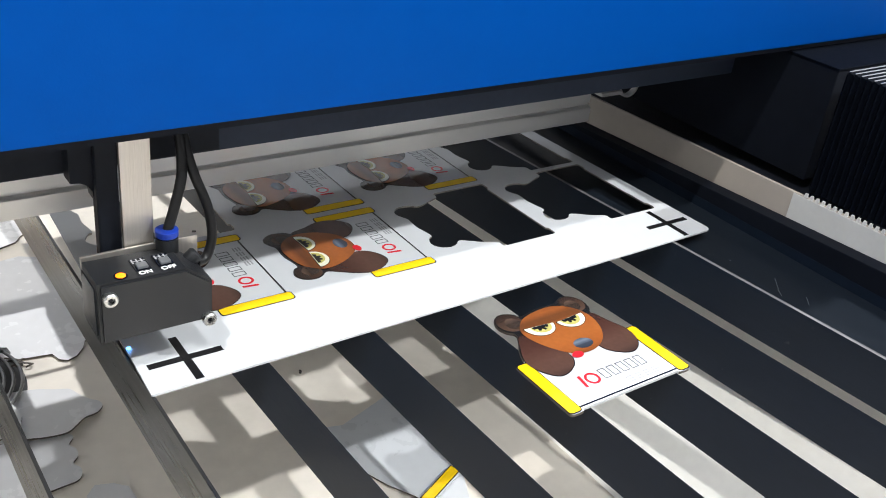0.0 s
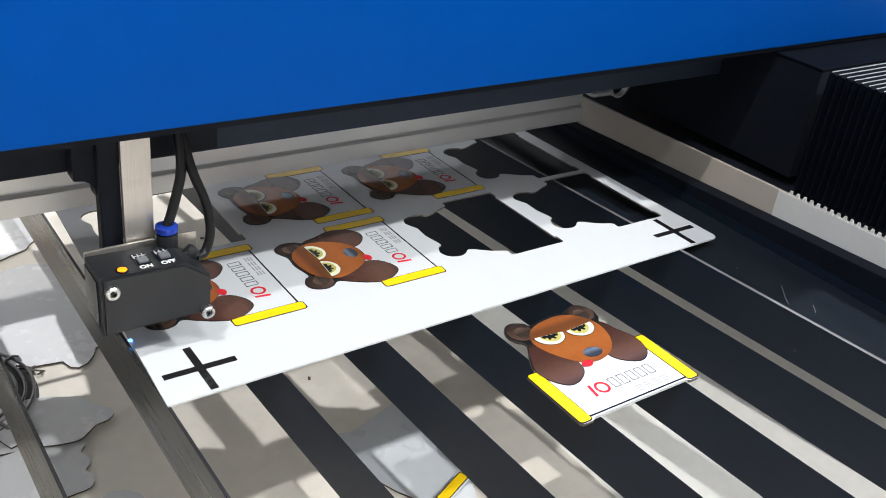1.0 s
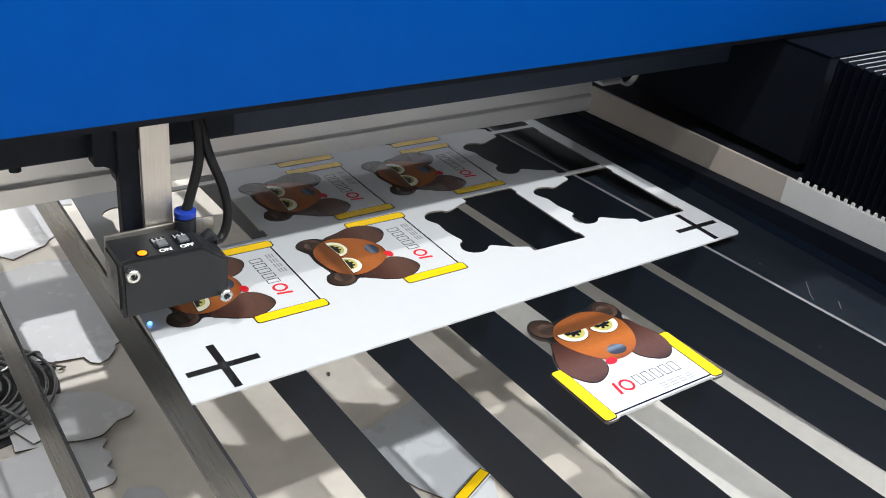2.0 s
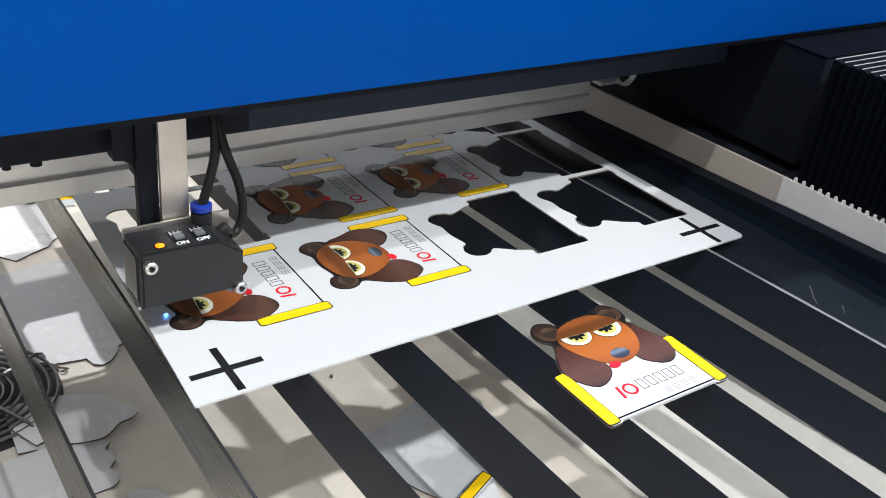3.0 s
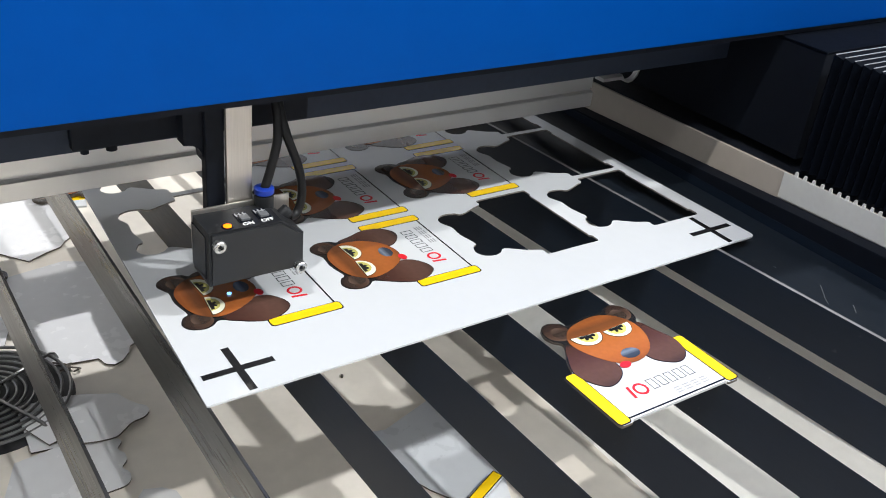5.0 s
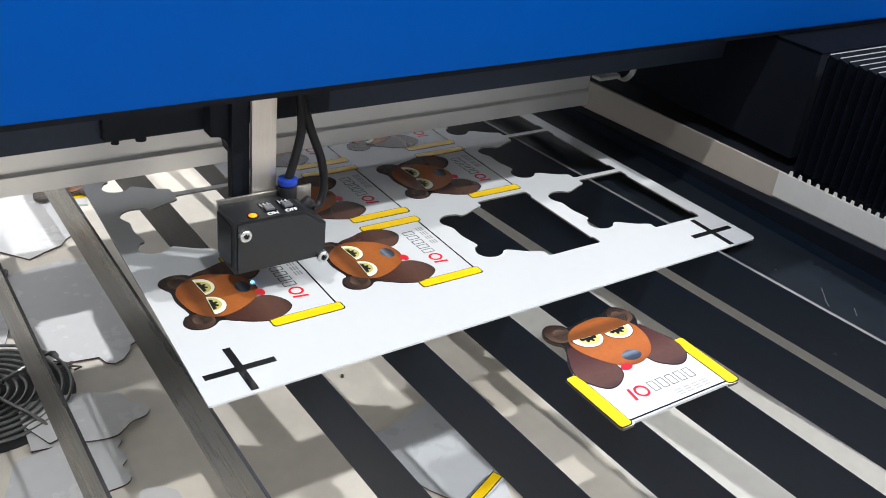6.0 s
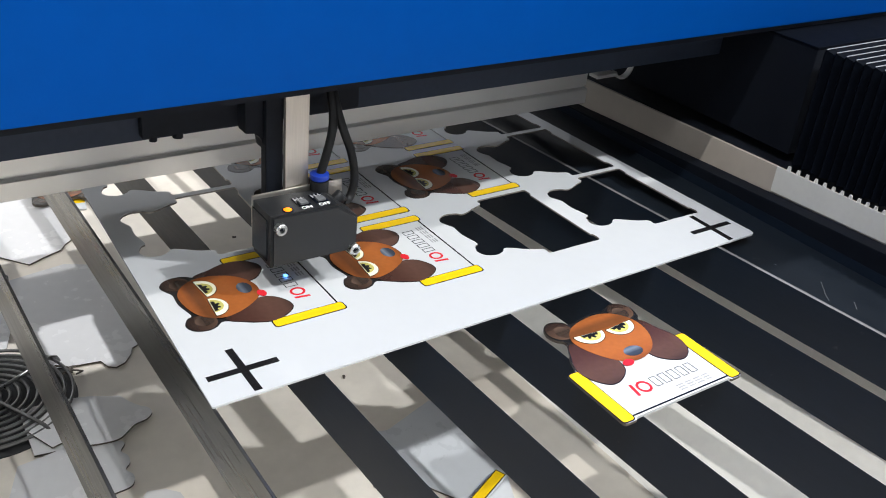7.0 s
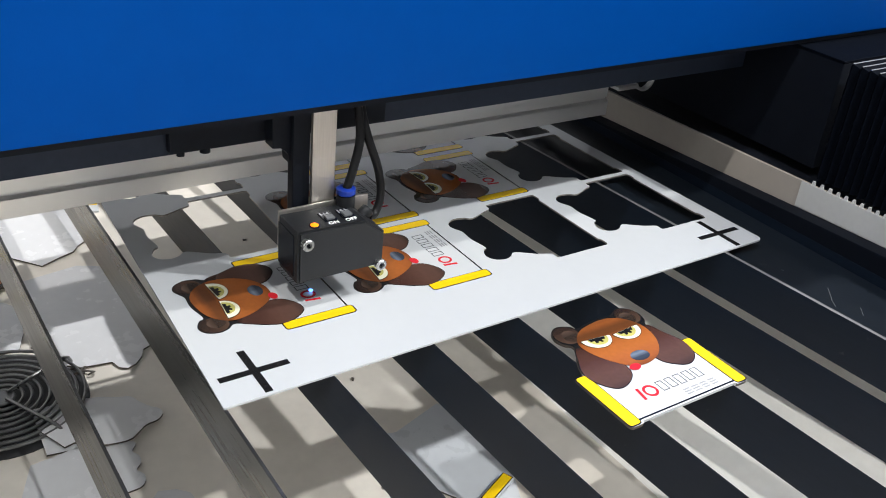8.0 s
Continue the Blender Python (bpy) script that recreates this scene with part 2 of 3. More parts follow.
def lettering(text, size, m, mat, parent):
    font = bpy.data.curves.new("lettering", "FONT")
    font.body, font.size, font.align_x, font.extrude, font.offset = text, size, "CENTER", 0.00005, 0.00012
    ob = bpy.data.objects.new("lettering", font)
    me = bpy.data.meshes.new_from_object(ob)
    bpy.data.objects.remove(ob)
    me.materials.clear()
    me.materials.append(mat)
    made = new("lettering", me)
    made.parent, made.matrix_basis = parent, m
    made["label"] = "white printed word " + text
    return made


# ---- the hall ----
def hall():
    def slab(name, *size, mat="hall"):
        return tagged(finish(name, box(*size), M[mat]), kind="structure")
    tagged(slab("floor", -4, 4, -4, 4, -1.05, -0.95, mat="floor"), "dark carpet floor of an exhibition hall", "floor")
    tagged(slab("wall_north", -4, 4, 4, 4.1, -0.95, 3.0), "plain pale hall wall", "wall")
    tagged(slab("wall_south", -4, 4, -4.1, -4, -0.95, 3.0), "plain pale hall wall", "wall")
    tagged(slab("wall_east", 4, 4.1, -4, 4, -0.95, 3.0), "plain pale hall wall", "wall")
    tagged(slab("wall_west", -4.1, -4, -4, 4, -0.95, 3.0), "plain pale hall wall", "wall")
    tagged(slab("ceiling", -4.1, 4.1, -4.1, 4.1, 3.0, 3.1), "plain pale hall ceiling", "ceiling")


hall()

# ---- machine bed: collecting tray, side walls, cutting blades ----
TRAY = -0.200
WALL_X = 0.370


def machine_bed():
    bed = thing("machine_bed", pose(0, 0, 0), "cream enamelled laser cutter bed with a sheet metal collecting tray", "machine")
    part("tray", box(-0.30, WALL_X, -0.62, 0.92, TRAY - 0.012, TRAY), M["tray"], bed, "beige sheet metal tray with dirt")
    bm = box(WALL_X, WALL_X + 0.003, -0.62, 0.92, TRAY - 0.006, -0.0462)
    for v in bm.verts:
        if v.co.z < -0.1:
            v.co.x -= 0.135
    part("side_wall", bm, M["cream"], bed, "cream enamelled wall sloping down to the tray")
    bm = box(WALL_X, WALL_X + 0.003, -0.62, 0.92, -0.0456, 0.0292, 0.0004)
    for v in bm.verts:
        if v.co.z > 0:
            v.co.z -= 0.025 * v.co.y
    part("wall_rim", bm, M["strip"], bed, "beige enamelled rim above the blade ledge")
    bm = box(0.3550, WALL_X - 0.0012, -0.615, 0.915, -0.048, 0.0080, 0.0006)
    for v in bm.verts:
        if v.co.z > -0.02:
            v.co.z -= 0.043 * v.co.y
    part("blade_rest", bm, M["housing"], bed, "black ledge that carries the blades")
    bm = extrude([(0.3225, -0.60), (0.3540, -0.60), (0.3540, 0.90), (0.2050, 0.90)], 0.004)
    bmesh.ops.translate(bm, verts=bm.verts, vec=(0, 0, -0.0130))
    plate = part("edge_plate", bm, M["scuffed"], bed, "flat black scratched plate beside the last blade")
    for x0, y0, x1, y1 in ((0.3173, -0.1030, 0.3068, -0.1141), (0.3064, -0.1139, 0.3011, -0.1214), (0.3163, -0.1302, 0.3092, -0.1374),
                           (0.2870, -0.1500, 0.2925, -0.1620), (0.2850, -0.1560, 0.2890, -0.1650), (0.3063, -0.0711, 0.3072, -0.0728), (0.2905, -0.0787, 0.2870, -0.0871)):
        half = math.hypot(x1 - x0, y1 - y0) / 2
        mark = part("scratch", box(-half, half, -0.00022, 0.00022, 0, 0.00008), M["worn"], plate, "pale scratch")
        mark.matrix_basis = pose((x0 + x1) / 2, (y0 + y1) / 2, -0.00898, 0, 0, math.degrees(math.atan2(y1 - y0, x1 - x0)))
    # Unseen left wall, added this tall to cut the light on the tray.
    part("side_wall", box(-0.312, -0.30, -0.62, 0.92, TRAY - 0.012, 0.1180, 0.0008), M["cream"], bed)
    part("end_wall", box(-0.30, WALL_X, 0.92, 0.942, TRAY - 0.012, 0.0), M["cream"], bed)
    part("end_wall", box(-0.30, WALL_X, -0.642, -0.62, TRAY - 0.012, -0.02), M["cream"], bed)
    part("cabinet", box(-0.60, 0.62, -0.66, 0.96, -0.95, TRAY - 0.014, 0.004), M["black"], bed, "black machine base")
    part("rail_cover", box(WALL_X + 0.0034, 0.62, -0.66, 0.96, TRAY - 0.012, 0.0265, 0.001), M["black"], bed, "black side rail housing")


machine_bed()

def blades():
    group = "blades of the cutting table"
    bm = box(-0.0008, 0.0008, -0.568, 0.964, -0.0338, 0)
    for v in bm.verts:
        if v.co.z > -0.001 and v.co.x < 0:
            v.co.x = 0.0005
    first = tagged(finish("blade", bm, M["blade"]), "thin blackened steel blade standing on edge across the tray", "blade", group)
    first.matrix_basis = pose(0.0250, -0.05, -0.0017, 0, 0, 1.8)
    for x, turn in ((-0.0398, 1.66), (0.0867, 2.2), (0.1512, 3.1), (0.2120, 4.6), (0.3535, 0.0)):
        copy_thing(first, pose(x, -0.05, -0.0017, 0, 0, turn))
    worn = tagged(finish("blade", box(-0.0022, 0.0008, -0.568, 0.964, -0.0340, 0, 0.0004), M["blade"]), "blackened steel blade with a worn grey top edge, set askew", "blade", group)
    worn.data.materials.append(M["worn"])
    for p in worn.data.polygons:
        if p.normal.z > 0.9:
            p.material_index = 1
    worn.matrix_basis = pose(0.2775, -0.05, -0.0017, 0, 0, 4.5)
    label = "thin bare grey steel blade standing on edge across the tray"
    bare = tagged(finish("blade", box(-0.0010, 0.0008, -0.568, 0.964, -0.0365, 0, 0.0003), M["bare"]), label, "blade", group)
    bare.matrix_basis = pose(-0.1008, -0.05, -0.0017, 0, 0, 0.1)
    deep = tagged(finish("blade", box(-0.0010, 0.0008, -0.568, 0.964, -0.0435, 0, 0.0003), M["bare"]), label, "blade", group)
    deep.matrix_basis = pose(-0.1611, -0.05, -0.0017, 0, 0, 0.1)
    copy_thing(deep, pose(-0.2245, -0.05, -0.0017, 0, 0, 0.1))


blades()

# ---- the printed cards and the sheet that they are cut from ----
def outline(width, grow=0.0):
    """The cut line of one card: two bars, arms, a head with two ears; metres, base on y = 0."""
    k = width / 92.0
    pts = [(36.4, 0), (36.9, -0.9), (38.0, -1.6), (44.4, -1.6), (45.9, -0.6), (46.3, 2), (46.2, 20), (46, 41), (44.5, 44.5), (39.8, 45), (37, 52), (31.8, 65.5), (35, 71), (36.4, 79), (33, 85.5), (27, 88), (20.5, 85.8),
           (16, 84), (4, 84.6), (-11, 82), (-14, 85.5), (-21.5, 88.7), (-28.3, 86), (-31.2, 79), (-29.5, 73), (-26, 67.5), (-34.8, 54.5), (-39.3, 45),
           (-44.5, 44.5), (-46, 41), (-46, 20), (-46.2, 2), (-45.8, -0.6), (-44.2, -1.7), (-38.2, -1.7), (-36.9, -0.9), (-36.2, 0)]
    out = []
    for p in curve([(x * k, y * .001, 0) for x, y in pts], 4, closed=False):
        out.append((p.x, p.y))
    clean = [out[0]]
    for p in out[1:]:
        if math.hypot(p[0] - clean[-1][0], p[1] - clean[-1][1]) > 0.0003:
            clean.append(p)
    return clean


def oval(cx, cy, rx, ry, a0=0, a1=360, tilt=0, steps=28):
    out = []
    for i in range(steps + (0 if a1 - a0 == 360 else 1)):
        a = radians(a0 + (a1 - a0) * i / steps)
        x, y = rx * math.cos(a), ry * math.sin(a)
        c, s = math.cos(radians(tilt)), math.sin(radians(tilt))
        out.append((cx + x * c - y * s, cy + x * s + y * c))
    return out


def rect(x0, x1, y0, y1):
    return [(x0, y0), (x1, y0), (x1, y1), (x0, y1)]


def rounded(x0, x1, y0, y1, r):
    out = []
    for cx, cy, a in ((x1 - r, y0 + r, -90), (x1 - r, y1 - r, 0), (x0 + r, y1 - r, 90), (x0 + r, y0 + r, 180)):
        out += [(cx + r * math.cos(radians(a + 22.5 * i)), cy + r * math.sin(radians(a + 22.5 * i))) for i in range(5)]
    return out


def soft(points):
    return [(p.x, p.y) for p in curve([(x, y, 0) for x, y in points], 5)]


ARM_L = [(-24, 66), (-33, 55), (-38, 44), (-35.5, 34), (-28.5, 26.5), (-19, 28), (-11, 36), (-12, 52)]
ARM_R = [(30, 66), (35, 55), (39, 43), (36.5, 32), (28.5, 25.5), (20, 27), (12, 36), (14, 52)]
HEAD = [(-21.3, 69.5), (-13, 78.3), (0, 82), (13, 82), (22.8, 76.3), (28, 66), (26, 53), (18, 42), (6, 36.5), (-6, 38), (-15, 47), (-21, 59)]


def grown(points, by):
    cx, cy = sum(p[0] for p in points) / len(points), sum(p[1] for p in points) / len(points)
    return [(x + by * (x - cx) / math.hypot(x - cx, y - cy), y + by * (y - cy) / math.hypot(x - cx, y - cy)) for x, y in points]


def toothed(cx, cy, rx, ry, tilt):
    """A half oval whose round side is notched."""
    out = oval(cx, cy, rx, ry, 183, 357, tilt, 12)
    return [p if i % 3 or i in (0, 12) else (cx + 0.62 * (p[0] - cx), cy + 0.62 * (p[1] - cy)) for i, p in enumerate(out)]


def frame_mark(x0, x1, y0, y1, w):
    """A thin open box, one closed outline with a slit at its corner."""
    return [(x0, y0), (x1, y0), (x1, y1), (x0, y1), (x0, y0 + 0.06), (x0 + w, y0 + 0.06), (x0 + w, y1 - w), (x1 - w, y1 - w), (x1 - w, y0 + w), (x0 + w + 0.06, y0 + w), (x0 + w + 0.06, y0 + 0.03), (x0, y0 + 0.03)]


CONTOUR = [(x * 1000, y * 1000 - 0.02) for x, y in outline(0.0905) if y > 0.0451]
PATCHES = [
    ("contour", CONTOUR, "ink", 1),
    ("bar_outline", rounded(-46, -36.9, -1.5, 44.6, 2.4), "ink", 1), ("bar_outline", rounded(36.9, 46, -1.5, 44.6, 2.4), "ink", 1),
    ("yellow_bar", rounded(-45.3, -37.5, -0.7, 43.9, 1.9), "yellow", 2), ("yellow_bar", rounded(37.5, 45.3, -0.7, 43.9, 1.9), "yellow", 2),
    ("base_line", rect(-36.9, 36.9, 1.0, 2.1), "ink", 1),
    ("ear", oval(-21.5, 79.0, 8.4, 8.5), "umber", 2), ("ear", oval(27.1, 78.6, 8.1, 8.2), "umber", 2),
    ("inner_ear", oval(-20.2, 77.4, 5.2, 5.6), "lobe", 3), ("inner_ear", oval(25.8, 77.2, 5.1, 5.5), "lobe", 3),
    ("arm_outline", soft(grown(ARM_L, 0.5)), "ink", 2), ("arm_outline", soft(grown(ARM_R, 0.5)), "ink", 2),
    ("arm", soft(ARM_L), "dark", 3), ("arm", soft(ARM_R), "dark", 3),
    ("head_patch", soft(HEAD), "brown", 4),
    ("rim_patch", oval(-8.5, 68.7, 10.7, 9.5, 178, 362, -5), "ink", 5), ("rim_patch", oval(14.5, 67.7, 10.7, 9.5, 178, 362, 4), "ink", 5),
    ("pale_patch", oval(-8.5, 68.5, 10.2, 9.0, 179, 361, -5), "pale", 6), ("pale_patch", oval(14.5, 67.5, 10.2, 9.0, 179, 361, 4), "pale", 6),
    ("olive_patch", oval(-7.6, 68.3, 7.2, 6.6, 180, 360, -5), "olive", 7), ("olive_patch", oval(13.8, 67.3, 7.2, 6.6, 180, 360, 4), "olive", 7),
    ("dark_patch", toothed(-8.2, 68.5, 5.8, 4.9, -5), "ink", 8), ("dark_patch", toothed(13.6, 67.5, 5.8, 4.9, 4), "ink", 8),
    ("slate_patch", oval(4.5, 44, 6.6, 4.4), "slate", 5), ("red_patch", soft([(-10, 37.5), (-6.5, 39.6), (-2.6, 38.4), (-2.8, 35.6), (-6, 34.2), (-9.4, 35.2)]), "red", 5),
    ("red_mark", [(-22.4, 12.0), (-20.4, 12.0), (-19.0, 21.6), (-21.0, 21.6)], "red", 1),
    ("red_mark", oval(-13.6, 16.9, 4.7, 4.8, 1, 359) + oval(-13.6, 16.9, 3.1, 3.2, 1, 359)[::-1], "red", 1),
] + [("dark_mark", frame_mark(-6.6 + 6.9 * i, -1.8 + 6.9 * i, 13.2, 21.4, 0.5), "mark", 1) for i in range(5)] \
  + [("grey_mark", rect(3.4 + 6.6 * i, 8.4 + 6.6 * i, 4.6 + 1.9 * j, 5.5 + 1.9 * j), "grey", 1) for i in range(4) for j in range(3)]

PATCH_MESH = {}


def patch_mesh(i, name, pts, mat, level, k):
    if (i, k) not in PATCH_MESH:
        own = extrude([(x * .001 * k, y * .001) for x, y in pts], 0.00012)
        me = bpy.data.meshes.new(name)
        own.to_mesh(me)
        own.free()
        me.materials.append(M[mat])
        PATCH_MESH[(i, k)] = me
    return PATCH_MESH[(i, k)]


def printed(parent, m, k, name=None):
    """The coloured patches of one card, on the plane z = 0 of m."""
    for i, (label, pts, mat, level) in enumerate(PATCHES):
        ob = new(label, patch_mesh(i, label, pts, mat, level, k))
        ob.parent = parent
        ob.matrix_basis = m @ pose(0, 0, 0.00013 * (level - 1) + 0.00002)


def blank(card, thick):
    """The white blank of one card; its cut edge is burnt dark but for the base."""
    bm = extrude(outline(0.0905), thick)
    for f in bm.faces:
        middle = f.calc_center_median()
        f.material_index = 1 if abs(f.normal.z) < 0.5 and (middle.y > 0.0001 or abs(middle.x) > 0.0362) else 0
    part("blank", bm, M["acrylic"], card, "white acrylic blank with a burnt cut edge").data.materials.append(M["burnt"])


def loose_card():
    card = thing("printed_card", pose(0.1217, -0.1555, -0.0016, 0, 0, 0.2), "white acrylic card with yellow bars, loose on the blades", "card")
    blank(card, 0.0018)
    printed(card, pose(0, 0, 0.0018), 1.0)


SHEET = dict(x0=-0.102, x1=0.316, y0=-0.0488, y1=0.470, taper=0.045)
ROW, WIDE = 0.0895, 0.0835
HOLES = {(0, 2), (0, 3), (1, 0), (1, 3), (2, 0), (2, 3), (3, 0), (3, 3)}


def card_pose(row, col):
    return pose(0.100 * col, ROW * row + 0.0415, 0, 0, 0, 90)


def sheet():
    loops = []

    def loop(pts):
        narrow = [1 - SHEET["taper"] * max(0, y - 0.02) / 0.209 for x, y in pts]
        loops.append([Vector((0.107 + (x - 0.107) * k, y, 0)) for (x, y), k in zip(pts, narrow)])
    x0, x1, y0, y1 = SHEET["x0"], SHEET["x1"], SHEET["y0"], SHEET["y1"]
    rim = []
    for cx, cy, rr, a in ((x1, y0 + 0.0052, 0.0045, 270), (x1, y1, 0.003, 0), (x0, y1, 0.003, 90), (x0, y0, 0.0008, 180)):
        cx, cy = cx + (rr if a > 45 and a < 225 else -rr), cy + (rr if a >= 180 else -rr)
        rim += [(cx + rr * math.cos(radians(a + 15 * i)), cy + rr * math.sin(radians(a + 15 * i))) for i in range(7)]
    loop(rim)
    for row, col in sorted(HOLES):
        m = card_pose(row, col)
        loop([(m @ Vector((x, y, 0)))[:2] for x, y in outline(WIDE + 0.001)])
    bm = bmesh.new()
    top = [bm.verts.new(p) for one in loops for p in one]
    low = [bm.verts.new(p - Vector((0, 0, 0.0012))) for one in loops for p in one]
    for a, b, c in tessellate_polygon(loops):
        bm.faces.new((top[a], top[b], top[c]))
        bm.faces.new((low[c], low[b], low[a]))
    at = 0
    for one in loops:
        n = len(one)
        for i in range(n):
            a, b = at + i, at + (i + 1) % n
            side = bm.faces.new((top[a], top[b], low[b], low[a]))
            side.material_index = 0 if one is loops[0] else 1
        at += n
    board = thing("acrylic_sheet", pose(0, 0, 0), "white acrylic sheet with printed cards and cut-out holes on the blades", "sheet")
    part("board", bm, M["acrylic"], board, "white acrylic board with card-shaped holes").data.materials.append(M["cut"])
    for row in range(4):
        for col in range(4):
            if (row, col) not in HOLES:
                printed(board, card_pose(row, col), WIDE / 0.092)
    for cx, cy, a in ((-0.0762, -0.0270, 0), (0.2906, -0.0230, 0)):
        for x, y in ((0.0200, 0.0022), (0.0022, 0.0195)):
            part("register_cross", box(cx - x, cx + x, cy - y, cy + y, 0.00002, 0.00012 + 0.0001 * (x < y)), M["ink"], board, "black printed register cross")


loose_card()
sheet()

# ---- on the tray ----
def fan_guard():
    g = thing("fan_guard", pose(-0.167, 0.262, TRAY), "round steel wire fan guard over a dark extraction opening", "fan guard")
    part("opening", turned([(0.0660, 0.0004), (0.0660, 0.0012)], 48), M["fan"], g, "dark fan opening")
    for i in range(9):
        r = 0.0095 + 0.0067 * i
        bm = bmesh.new()
        rings = []
        for k in range(56):
            a = 2 * math.pi * k / 56
            rings.append([bm.verts.new(((r + 0.0014 * math.cos(b)) * math.cos(a), (r + 0.0014 * math.cos(b)) * math.sin(a), 0.0085 + 0.0014 * math.sin(b)))
                          for b in (2 * math.pi * q / 8 for q in range(8))])
        for k in range(56):
            for q in range(8):
                bm.faces.new((rings[k][q], rings[(k + 1) % 56][q], rings[(k + 1) % 56][(q + 1) % 8], rings[k][(q + 1) % 8]))
        part("wire_ring", bm, M["wire"], g, "", True)
    part("hub_plate", turned([(0.0085, 0.0070), (0.0085, 0.0092)], 24), M["wire"], g, "", True)
    for k in range(4):
        a = radians(28 + 90 * k)
        c, q = math.cos(a), math.sin(a)
        part("spoke", tube([(0.006 * c, 0.006 * q, 0.0105), (0.03 * c, 0.03 * q, 0.0105), (0.063 * c, 0.063 * q, 0.0105), (0.070 * c, 0.070 * q, 0.002)], 0.0015, 8, 3), M["wire"], g, "", True)


fan_guard()


def scrap(points, z, label, turn=(0, 0), mat="scrap", wavy=True):
    """An offcut of acrylic lying on the tray, its corners in millimetres."""
    cx, cy = sum(p[0] for p in points) / len(points), sum(p[1] for p in points) / len(points)
    pts = [((x - cx) * .001, (y - cy) * .001) for x, y in points]
    bm = extrude(pts, 0.0015)
    for f in bm.faces:
        f.material_index = 1 if abs(f.normal.z) < 0.5 else 0
    ob = finish("offcut", bm, M[mat])
    ob.data.materials.append(M["burnt"])
    ob.matrix_basis = pose(cx * .001, cy * .001, TRAY + z, turn[0], turn[1], 0)
    return tagged(ob, label, "offcut", "acrylic offcuts on the tray")


def smooth_edge(points):
    """A soft wavy edge through the points, in millimetres."""
    return [(v.x, v.y) for v in curve([(x, y, 0) for x, y in points], 4, closed=False)]


scrap([(-150, 600), (-30, 640), (-33, 572), (-36, 520), (-38, 497), (-48, 489), (-55, 479), (-72, 472), (-89, 463), (-120, 500)], 0.0010, "white acrylic offcut with a burnt wavy edge")
scrap([(-130, 330), (-118, 440), (-60, 450), (-20, 430), (-24, 330), (-34, 296), (-39, 289), (-46, 286), (-50, 277), (-58, 268), (-66, 265), (-72, 269), (-75, 279), (-95, 282), (-109, 285)], 0.0010, "pale acrylic offcut with a rounded burnt edge")
scrap([(-150, 240)] + smooth_edge([(-111, 236), (-98, 232), (-86, 226), (-77, 222), (-73, 213), (-67, 203), (-62, 198), (-61, 191), (-67, 185), (-77, 183), (-85, 177), (-93, 172), (-106, 173), (-119, 177)]) + [(-152, 182)], 0.0045, "grey acrylic offcut with an ear-shaped corner")
scrap([(-150, 182), (-118, 178)] + smooth_edge([(-105, 176), (-93, 174), (-90, 169), (-95, 162), (-92, 155), (-93, 147), (-98, 141), (-95, 134), (-96, 127), (-101, 122), (-111, 121)]) + [(-122, 120), (-160, 112)], 0.0010, "grey acrylic offcut with a scalloped edge")
scrap([(-165, 176), (-126, 181), (-124, 120), (-130, 95), (-176, 100), (-180, 140)], 0.0045, "square white acrylic offcut")
scrap([(-150, 206), (-122, 230), (-118, 200), (-125, 181), (-132, 183), (-139, 181)], 0.0080, "small white acrylic offcut beside the fan guard")
scrap([(-190, 420), (-137, 412), (-125, 396), (-127, 375), (-131, 353), (-139, 331), (-156, 332), (-195, 345)], 0.0010, "pale acrylic offcut with a dark rounded edge")
scrap([(-100, 104), (-92, 112), (-80, 108), (-72, 100), (-70, 80), (-76, 40), (-110, 50)], 0.0010, "grey acrylic offcut partly under the blades")
scrap([(68, 96), (96, 88), (146, 104), (170, 70), (160, 20), (128, -50), (110, -30), (104, -6), (92, 14), (82, 38), (74, 66)], 0.0010, "bluish white acrylic offcut with a curved burnt edge", mat="scrap_blue")


def tray_card(m, label):
    card = thing("printed_card", m, label, "card")
    blank(card, 0.003)
    printed(card, pose(0, 0, 0.003), 1.0)


strip = thing("printed_strip", pose(0.124, -0.0085, TRAY + 0.0045, 0, 0, 24), "narrow printed acrylic strip with a yellow bar, on the tray", "offcut")
part("blank", box(-0.024, 0.023, -0.0050, 0.0048, 0, 0.003, 0.0002), M["acrylic"], strip)
part("bar_outline", box(-0.0235, 0.0225, -0.0045, 0.0045, 0.0030, 0.0031), M["ink"], strip)
part("yellow_bar", box(-0.0228, 0.0216, -0.0037, 0.0037, 0.0031, 0.0032), M["yellow"], strip)
tray_card(pose(-0.205, 0.445, TRAY + 0.0045, 0, 0, -75), "printed acrylic card lying face up in the tray")
tray_card(pose(-0.021, 0.6615, TRAY + 0.0045, 0, 0, 180), "printed acrylic card lying on a white offcut in the tray")
stub = thing("printed_strip", pose(-0.0085, 0.588, TRAY + 0.0002, 0, 0, 78), "short acrylic strip with a yellow tip, on the tray", "offcut")
part("blank", box(-0.030, 0.022, -0.0080, 0.0080, 0, 0.0022, 0.0002), M["acrylic"], stub)
part("yellow_bar", box(-0.0150, -0.0050, -0.0072, 0.0072, 0.0022, 0.0023), M["yellow"], stub)

rng = random.Random(4)
